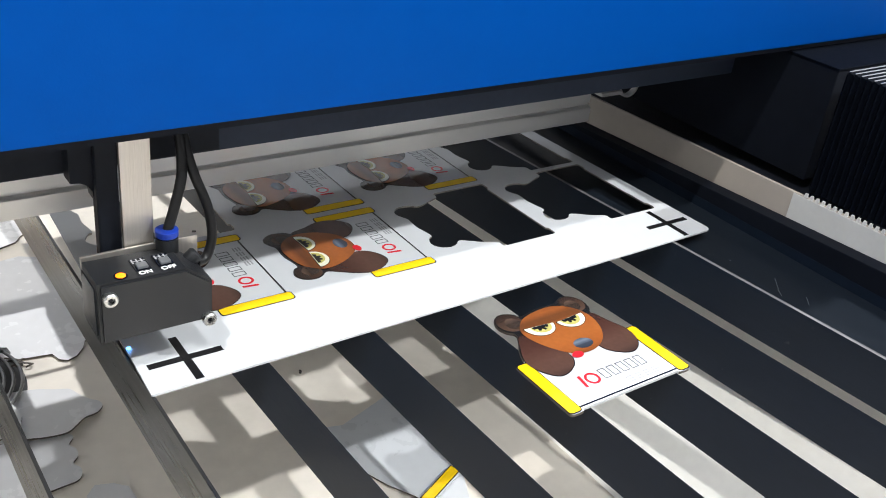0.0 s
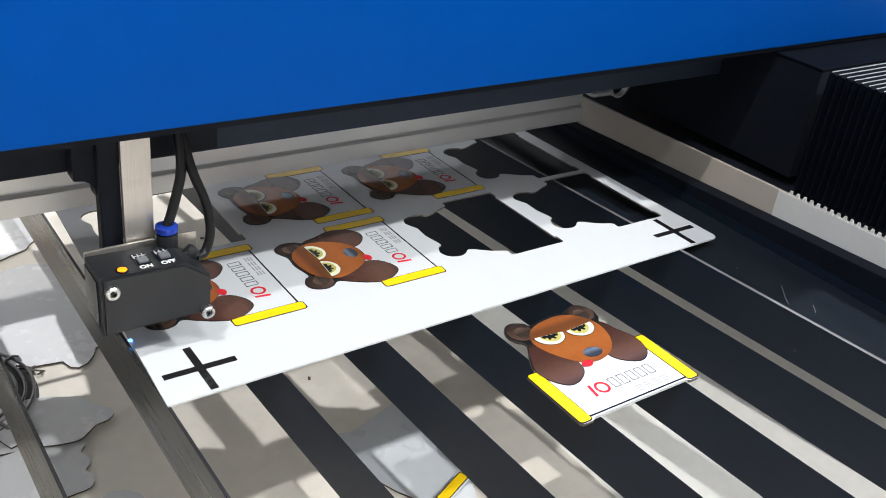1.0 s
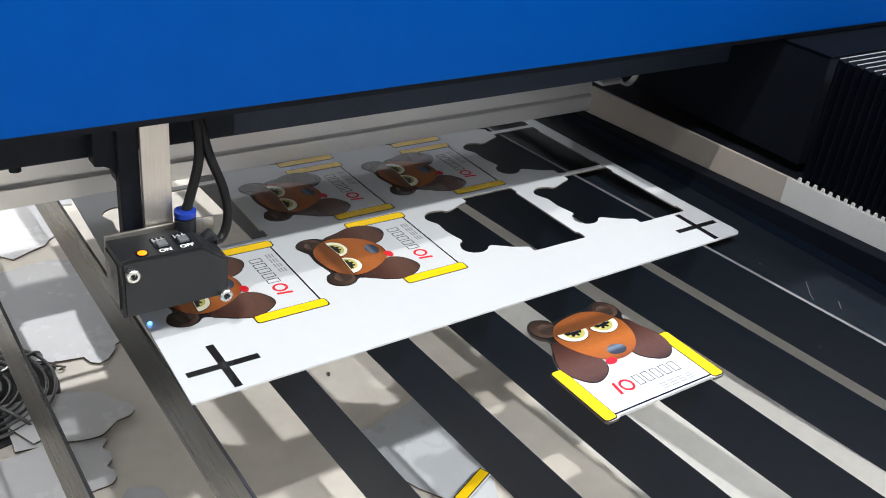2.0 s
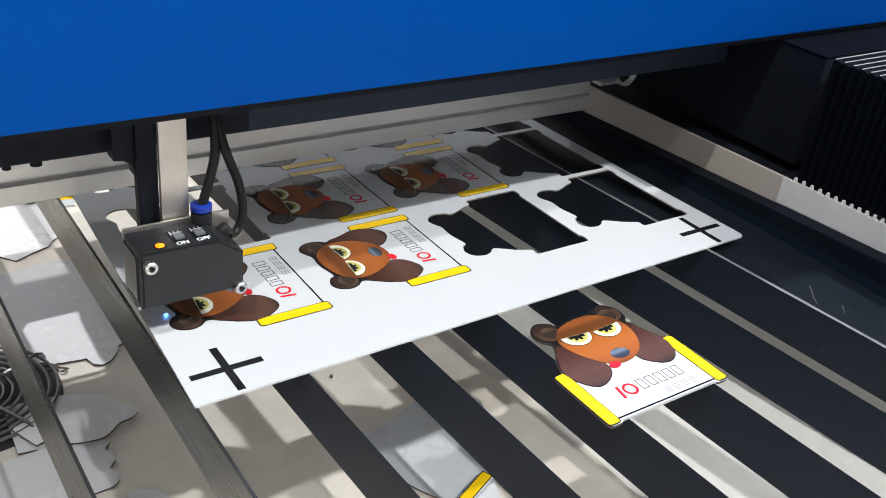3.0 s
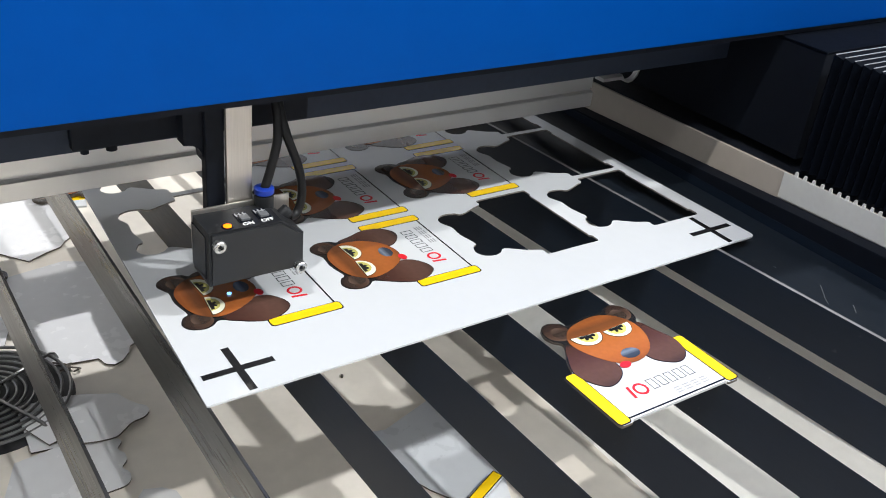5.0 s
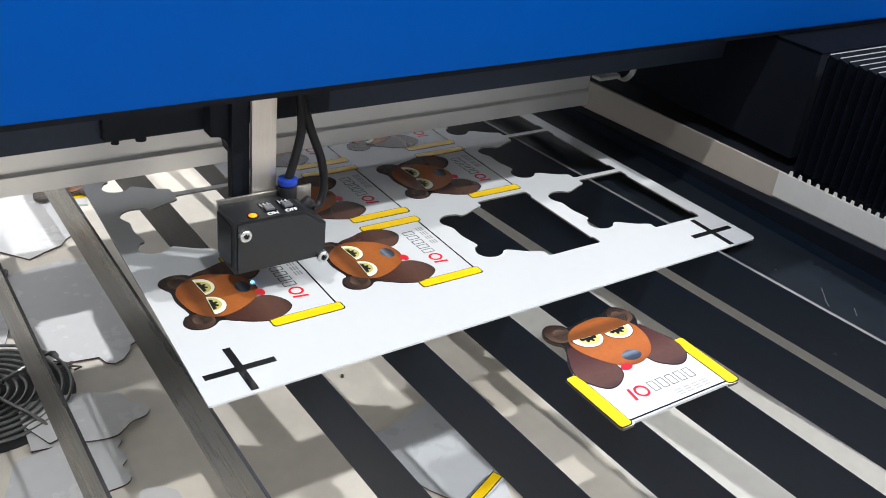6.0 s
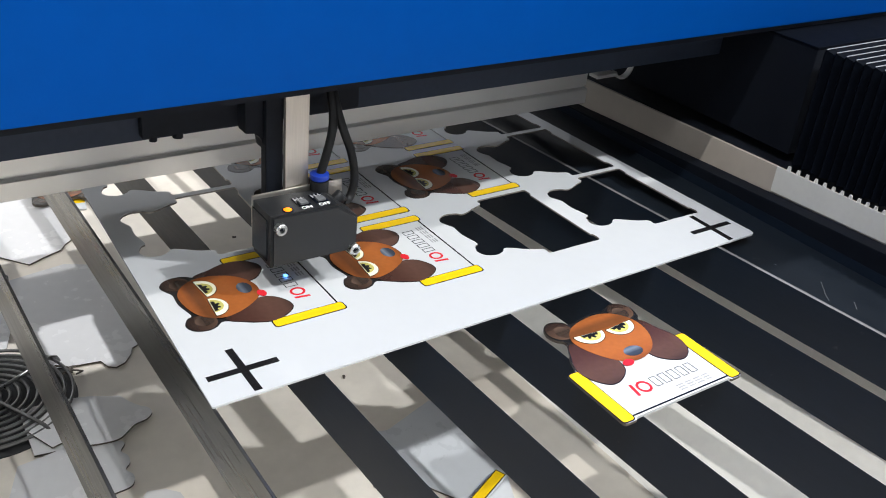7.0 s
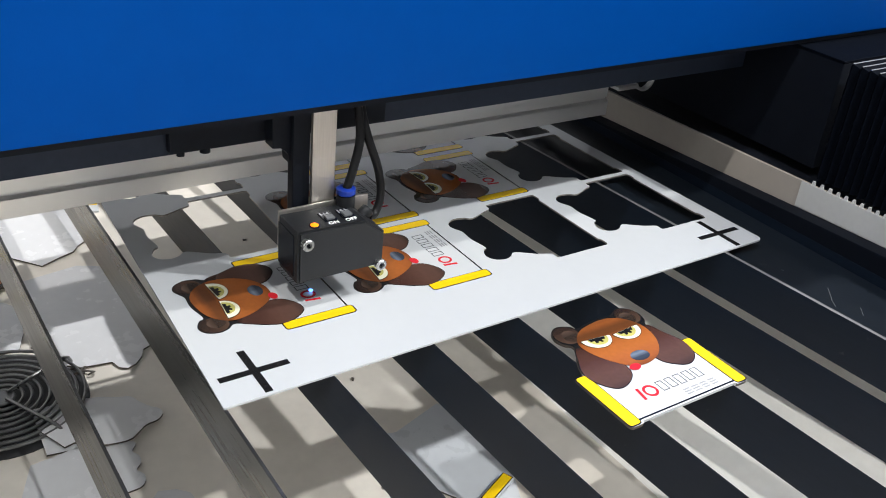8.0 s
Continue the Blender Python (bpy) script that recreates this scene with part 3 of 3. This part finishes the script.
for i in range(26):
    x, y = rng.uniform(-0.24, 0.20), rng.uniform(-0.05, 0.55)
    a, n = rng.uniform(0, 360), rng.uniform(0.003, 0.010)
    bm = box(-n / 2, n / 2, -0.0009, 0.0009, 0, 0.0012)
    for v in bm.verts:
        v.co.y += 0.10 * abs(v.co.x) + rng.uniform(-0.0006, 0.0006)
    ob = finish("cut_crumb", bm, M["burnt"])
    ob.matrix_basis = pose(x, y, TRAY + 0.0002, 0, 0, a)
    tagged(ob, "burnt crumb of cut acrylic on the tray", "crumb", "crumbs on the tray")

for a, b, c in (((-110, 289), (-103, 281), (-97, 275)), ((-111, 274), (-102, 275), (-92, 272)), ((-105, 275), (-99, 279), (-96, 281)), ((-92, 272), (-94, 269), (-98, 270))):
    way = [(x * .001, y * .001, 0.0011 + h) for (x, y), h in ((a, 0), (b, 0.002), (c, 0))]
    ob = finish("cut_sliver", tube(way, 0.0008, 6, 4), M["burnt"])
    ob.matrix_basis = pose(0, 0, TRAY + 0.0014)
    tagged(ob, "thin curled brown sliver of cut acrylic on the tray", "sliver", "slivers on the tray")

# ---- the gantry ----
def gantry():
    g = thing("gantry", pose(0, 0, 0), "moving laser gantry with a blue enamelled cover and aluminium beam", "gantry")
    x0, x1 = -0.58, 0.60
    bm = box(x0, x1, -0.0150, 0.234, 0.125, 0.262, 0.003)
    for v in bm.verts:
        if v.co.y < 0.05:
            if v.co.z > 0.2:
                v.co.z += 0.22
            v.co.y -= 0.10 * (v.co.z - 0.125)
    part("cover", bm, M["blue"], g, "blue enamelled sheet metal cover", True)
    part("under_panel", box(-0.298, x1, 0.0345, 0.0400, 0.0880, 0.1246, 0.0005), M["flange"], g, "dark navy flange under the cover")
    part("roof_plate", box(x0, x1, -0.012, 0.232, 0.1215, 0.1246), M["black"], g)
    prof = [(0.1215, 0.0215), (0.1200, 0.0225), (0.1200, 0.0345), (0.1212, 0.0355), (0.1240, 0.0360), (0.1240, 0.0372), (0.1225, 0.0380), (0.1225, 0.0600),
            (0.1255, 0.0605), (0.1255, 0.0625), (0.1225, 0.0630), (0.1225, 0.1210), (0.160, 0.1210), (0.160, 0.0215)]
    bm = bmesh.new()
    a = [bm.verts.new((-0.298, y, z)) for y, z in prof]
    b = [bm.verts.new((0.3305, y, z)) for y, z in prof]
    for i in range(len(prof)):
        j = (i + 1) % len(prof)
        bm.faces.new((a[i], a[j], b[j], b[i]))
    bm.faces.new(a)
    bm.faces.new(b[::-1])
    part("beam", bm, M["alu"], g, "milled aluminium beam with ledges")
    bm = bmesh.new()
    steps = 20
    ring = []
    for i in range(steps + 1):
        a = radians(200 + 170 * i / steps)
        ring.append([bm.verts.new((0.3625 + r * math.cos(a), y, 0.0540 + r * math.sin(a))) for r, y in ((0.0092, 0.111), (0.0110, 0.111), (0.0110, 0.116), (0.0092, 0.116))])
    for p, q in zip(ring, ring[1:]):
        for k in range(4):
            bm.faces.new((p[k], p[(k + 1) % 4], q[(k + 1) % 4], q[k]))
    bm.faces.new(ring[0])
    bm.faces.new(ring[-1][::-1])
    part("cable_hook", bm, M["alu"], g, "aluminium half-round cable hook", True)
    part("hook_arm", box(0.3305, 0.3535, 0.110, 0.121, 0.0470, 0.0500, 0.0005), M["alu"], g)
    part("end_block", box(0.3870, 0.60, -0.052, 0.19, 0.0345, 0.1186, 0.001), M["housing"], g, "black end housing")
    # Added sheet in a darker colour, so the lamps don't brighten the block's top.
    part("end_cap", box(0.3865, 0.60, -0.0525, 0.19, 0.1188, 0.1205, 0.0004), M["cloth"], g, "thin dark sheet added to dim the top of the end housing")
    return g


GANTRY = gantry()


def bellows():
    b = thing("bellows", pose(0, 0, 0), "black pleated bellows cover over the side rail", "bellows")
    pleats = []
    for i in range(48):
        y = -0.0760 - 0.00477 * i
        bm = bmesh.new()
        rows = []
        for yy, out in ((0.0044, 0), (0, 0.006), (-0.0044, 0)):
            rows.append([bm.verts.new(p) for p in ((0.3785 - out, yy, 0.0350), (0.3785 - out, yy, 0.1215 + out * 0.6), (0.60, yy, 0.1215 + out * 0.6))])
        for p, q in zip(rows, rows[1:]):
            for k in range(2):
                bm.faces.new((p[k], p[k + 1], q[k + 1], q[k]))
        pleat = part("pleat", bm, M["cloth"], b)
        # thin pale strip standing in for the shine on the black fold
        part("fold_edge", box(0.3735, 0.60, -0.00028, 0.00028, 0.1250, 0.1255), M["glint"], pleat)
        z = 0.0292 - 0.025 * (y + 0.03)
        bm = extrude([(-0.0016, z - 0.0005), (0.0016, z - 0.0005), (0.0009, z + 0.0034), (-0.0009, z + 0.0034)], 0.0014)
        bmesh.ops.rotate(bm, verts=bm.verts, cent=(0, 0, 0), matrix=Matrix(((0, 0, 1), (1, 0, 0), (0, 1, 0))))
        bmesh.ops.translate(bm, verts=bm.verts, vec=(0.3700, 0, 0))
        part("rib_clip", bm, M["skirt"], pleat, "small white rib clip")
        pleats.append((pleat, y, math.exp(-i / 15)))
    # White over the beige rim; its rear end moves with the gantry.
    bm = box(0.3691, 0.3699, -0.40, -0.058, 0.0085, 0.0296)
    for v in bm.verts:
        v.co.z -= (0.025 if v.co.z > 0.02 else 0.038) * (v.co.y + 0.03)
    skirt = part("skirt", bm, M["skirt"], b, "white strip along the rim, ending ahead of the gantry")
    return skirt, pleats


SKIRT, PLEATS = bellows()

# ---- the laser head ----
def head():
    h = thing("laser_head", pose(0, 0, 0), "laser cutting head with black sensor box on a steel bracket", "laser head")
    face = [(-0.0185, 0.021), (0.0378, 0.021), (0.0378, 0.0435), (0.0245, 0.0535), (-0.0185, 0.0545)]
    bm = extrude(face, 0.0260, 0.0014)
    bmesh.ops.rotate(bm, verts=bm.verts, cent=(0, 0, 0), matrix=Matrix.Rotation(radians(90), 3, "X"))
    bmesh.ops.translate(bm, verts=bm.verts, vec=(0, 0.0063, 0))
    sensor = part("sensor_box", bm, M["plastic"], h, "black plastic sensor box with two switches")
    part("bracket", box(0.0038, 0.0188, 0.0095, 0.0125, 0.045, 0.1210, 0.0003), M["steel"], h, "brushed steel upright bracket")
    bm = extrude([(-0.0060, 0.1205), (-0.0175, 0.1205), (-0.0175, 0.0905), (-0.0125, 0.0898), (-0.0092, 0.0877), (-0.0074, 0.0845), (-0.0067, 0.0795), (-0.0060, 0.0785)], 0.010)
    bmesh.ops.rotate(bm, verts=bm.verts, cent=(0, 0, 0), matrix=Matrix.Rotation(radians(90), 3, "X"))
    bmesh.ops.translate(bm, verts=bm.verts, vec=(0, 0.0272, 0))
    part("gusset", bm, M["black"], h)
    for x, r in ((-0.052, 0.0030), (-0.066, 0.0022)):
        bm = turned([(r, 0), (r, 0.004)], 16)
        bmesh.ops.translate(bm, verts=bm.verts, vec=(x, 0.031, 0.0885))
        part("knob", bm, M["black"], h, "", True)
    part("post", box(-0.0068, 0.0040, 0.013, 0.0205, 0.03, 0.1205, 0.001), M["black"], h, "black upright post")
    part("carriage", box(-0.073, 0.062, 0.0275, 0.0340, 0.0915, 0.1205, 0.001), M["black"], h, "black carriage plate")
    for x, z in ((-0.0137, 0.047), (0.035, 0.0225)):
        bm = turned([(0.0036, 0), (0.0036, 0.0030), (0.0031, 0.0036), (0.0019, 0.0036), (0.0016, 0.0018)], 24, "Y")
        bmesh.ops.translate(bm, verts=bm.verts, vec=(x, -0.0197, z))
        screw = part("screw", bm, M["chrome"], sensor, "bright socket head screw", True)
        bm = turned([(0.0012, 0.0020), (0.0012, 0.0024)], 6, "Y")
        bmesh.ops.translate(bm, verts=bm.verts, vec=(x, -0.0197, z))
        part("hex_socket", bm, M["gloss"], screw)
    part("back_plate", box(-0.0185, 0.0405, 0.0066, 0.0080, 0.030, 0.0560, 0.0003), M["steel"], h, "thin steel back plate")
    part("side_cover", box(-0.0190, -0.0184, -0.014, 0.006, 0.0235, 0.050, 0.0002), M["gloss"], sensor)
    for x, word in ((0.0055, "ON"), (0.0168, "OFF")):
        part("switch_well", box(x - 0.0038, x + 0.0038, -0.0128, -0.0022, 0.0540, 0.05462), M["gloss"], sensor)
        part("slider", box(x - 0.0026, x + 0.0026, -0.0126, -0.0078, 0.0546, 0.0560, 0.0003), M["slider"], sensor, "grey slide switch")
        for i in range(3):
            part("switch_mark", box(x - 0.0032 + 0.0023 * i, x - 0.0024 + 0.0023 * i, -0.0066, -0.0028, 0.0546, 0.0547), M["grey"], sensor)
        part("switch_mark", box(x - 0.0034, x + 0.0034, -0.0050, -0.0044, 0.05462, 0.05475), M["grey"], sensor)
        lettering(word, 0.0042, pose(x, -0.0172, 0.0546), M["white"], sensor)
    bm = turned([(0.0032, 0), (0.0032, 0.0009)], 24)
    bmesh.ops.translate(bm, verts=bm.verts, vec=(-0.0062, -0.0145, 0.0538))
    part("lamp_bezel", bm, M["gloss"], sensor, "", True)
    bm = turned([(0.0024, 0), (0.0024, 0.0008), (0.0014, 0.0014)], 20)
    bmesh.ops.translate(bm, verts=bm.verts, vec=(-0.0062, -0.0145, 0.0541))
    part("indicator", bm, M["lamp"], sensor, "amber indicator lamp", True)
    part("hose", tube([(0.0350, 0.020, 0.1185), (0.0350, 0.013, 0.106), (0.0335, 0.008, 0.091), (0.0285, 0.005, 0.076), (0.0235, 0.004, 0.062)], 0.0027), M["rubber"], h, "black air hose", True)
    part("cable", tube([(0.0385, 0.021, 0.1185), (0.0375, 0.014, 0.106), (0.0395, 0.008, 0.091), (0.0455, 0.005, 0.072), (0.0470, 0.003, 0.056), (0.0430, 0.001, 0.0455), (0.0365, -0.002, 0.0450)], 0.0026), M["rubber"], h, "black sensor cable", True)
    bm = turned([(0.0046, 0), (0.0058, 0.001), (0.0058, 0.004), (0.0048, 0.0046)], 24)
    bmesh.ops.translate(bm, verts=bm.verts, vec=(0.0235, 0.004, 0.060))
    part("collar", bm, M["collar"], h, "blue push-fit collar", True)
    bm = turned([(0.0038, 0), (0.0042, 0.0006), (0.0042, 0.0085), (0.0030, 0.0095)], 20)
    bmesh.ops.rotate(bm, verts=bm.verts, cent=(0, 0, 0), matrix=Matrix.Rotation(radians(52), 3, "Y"))
    bmesh.ops.translate(bm, verts=bm.verts, vec=(0.0300, -0.0005, 0.0440))
    part("cable_gland", bm, M["plastic"], sensor, "black cable gland", True)
    bm = turned([(0.0056, 0), (0.0056, 0.016)], 24)
    bmesh.ops.translate(bm, verts=bm.verts, vec=(0.0235, 0.004, 0.044))
    part("fitting", bm, M["plastic"], h, "", True)
    bm = turned([(0.0012, 0), (0.0012, 0.0006)], 12)
    bmesh.ops.translate(bm, verts=bm.verts, vec=(0, 0, 0.0009))
    part("beam_spot", bm, M["spot"], h, "small blue glowing beam spot", True)
    return h


HEAD_THING = head()


# ---- what moves ----
def motions():
    ways = [(0.0, -0.0994, -0.0085), (0.5, -0.1005, 0.0012), (1.0, -0.1001, 0.0103), (1.5, -0.0982, 0.0185), (1.7, -0.0977, 0.0206), (2.8, -0.0910, 0.0318), (3.0, -0.0874, 0.0315), (3.5, -0.0788, 0.0312),
            (4.0, -0.0699, 0.0347), (4.5, -0.0602, 0.0389), (4.7, -0.0574, 0.0392), (5.8, -0.0409, 0.0462), (6.0, -0.0371, 0.0469), (6.5, -0.0267, 0.0468), (7.0, -0.0163, 0.0468), (7.5, -0.0126, 0.0402), (8.0, -0.0143, 0.0308)]
    walk(GANTRY, [(t, pose(0, y, 0)) for t, x, y in ways])
    walk(SKIRT, [(t, pose(0, y, 0)) for t, x, y in ways])
    for pleat, home, share in PLEATS:
        walk(pleat, [(t, pose(0, home + share * (y + 0.0085), 0)) for t, x, y in ways])
    walk(HEAD_THING, [(t, pose(x, y, 0)) for t, x, y in ways])


motions()
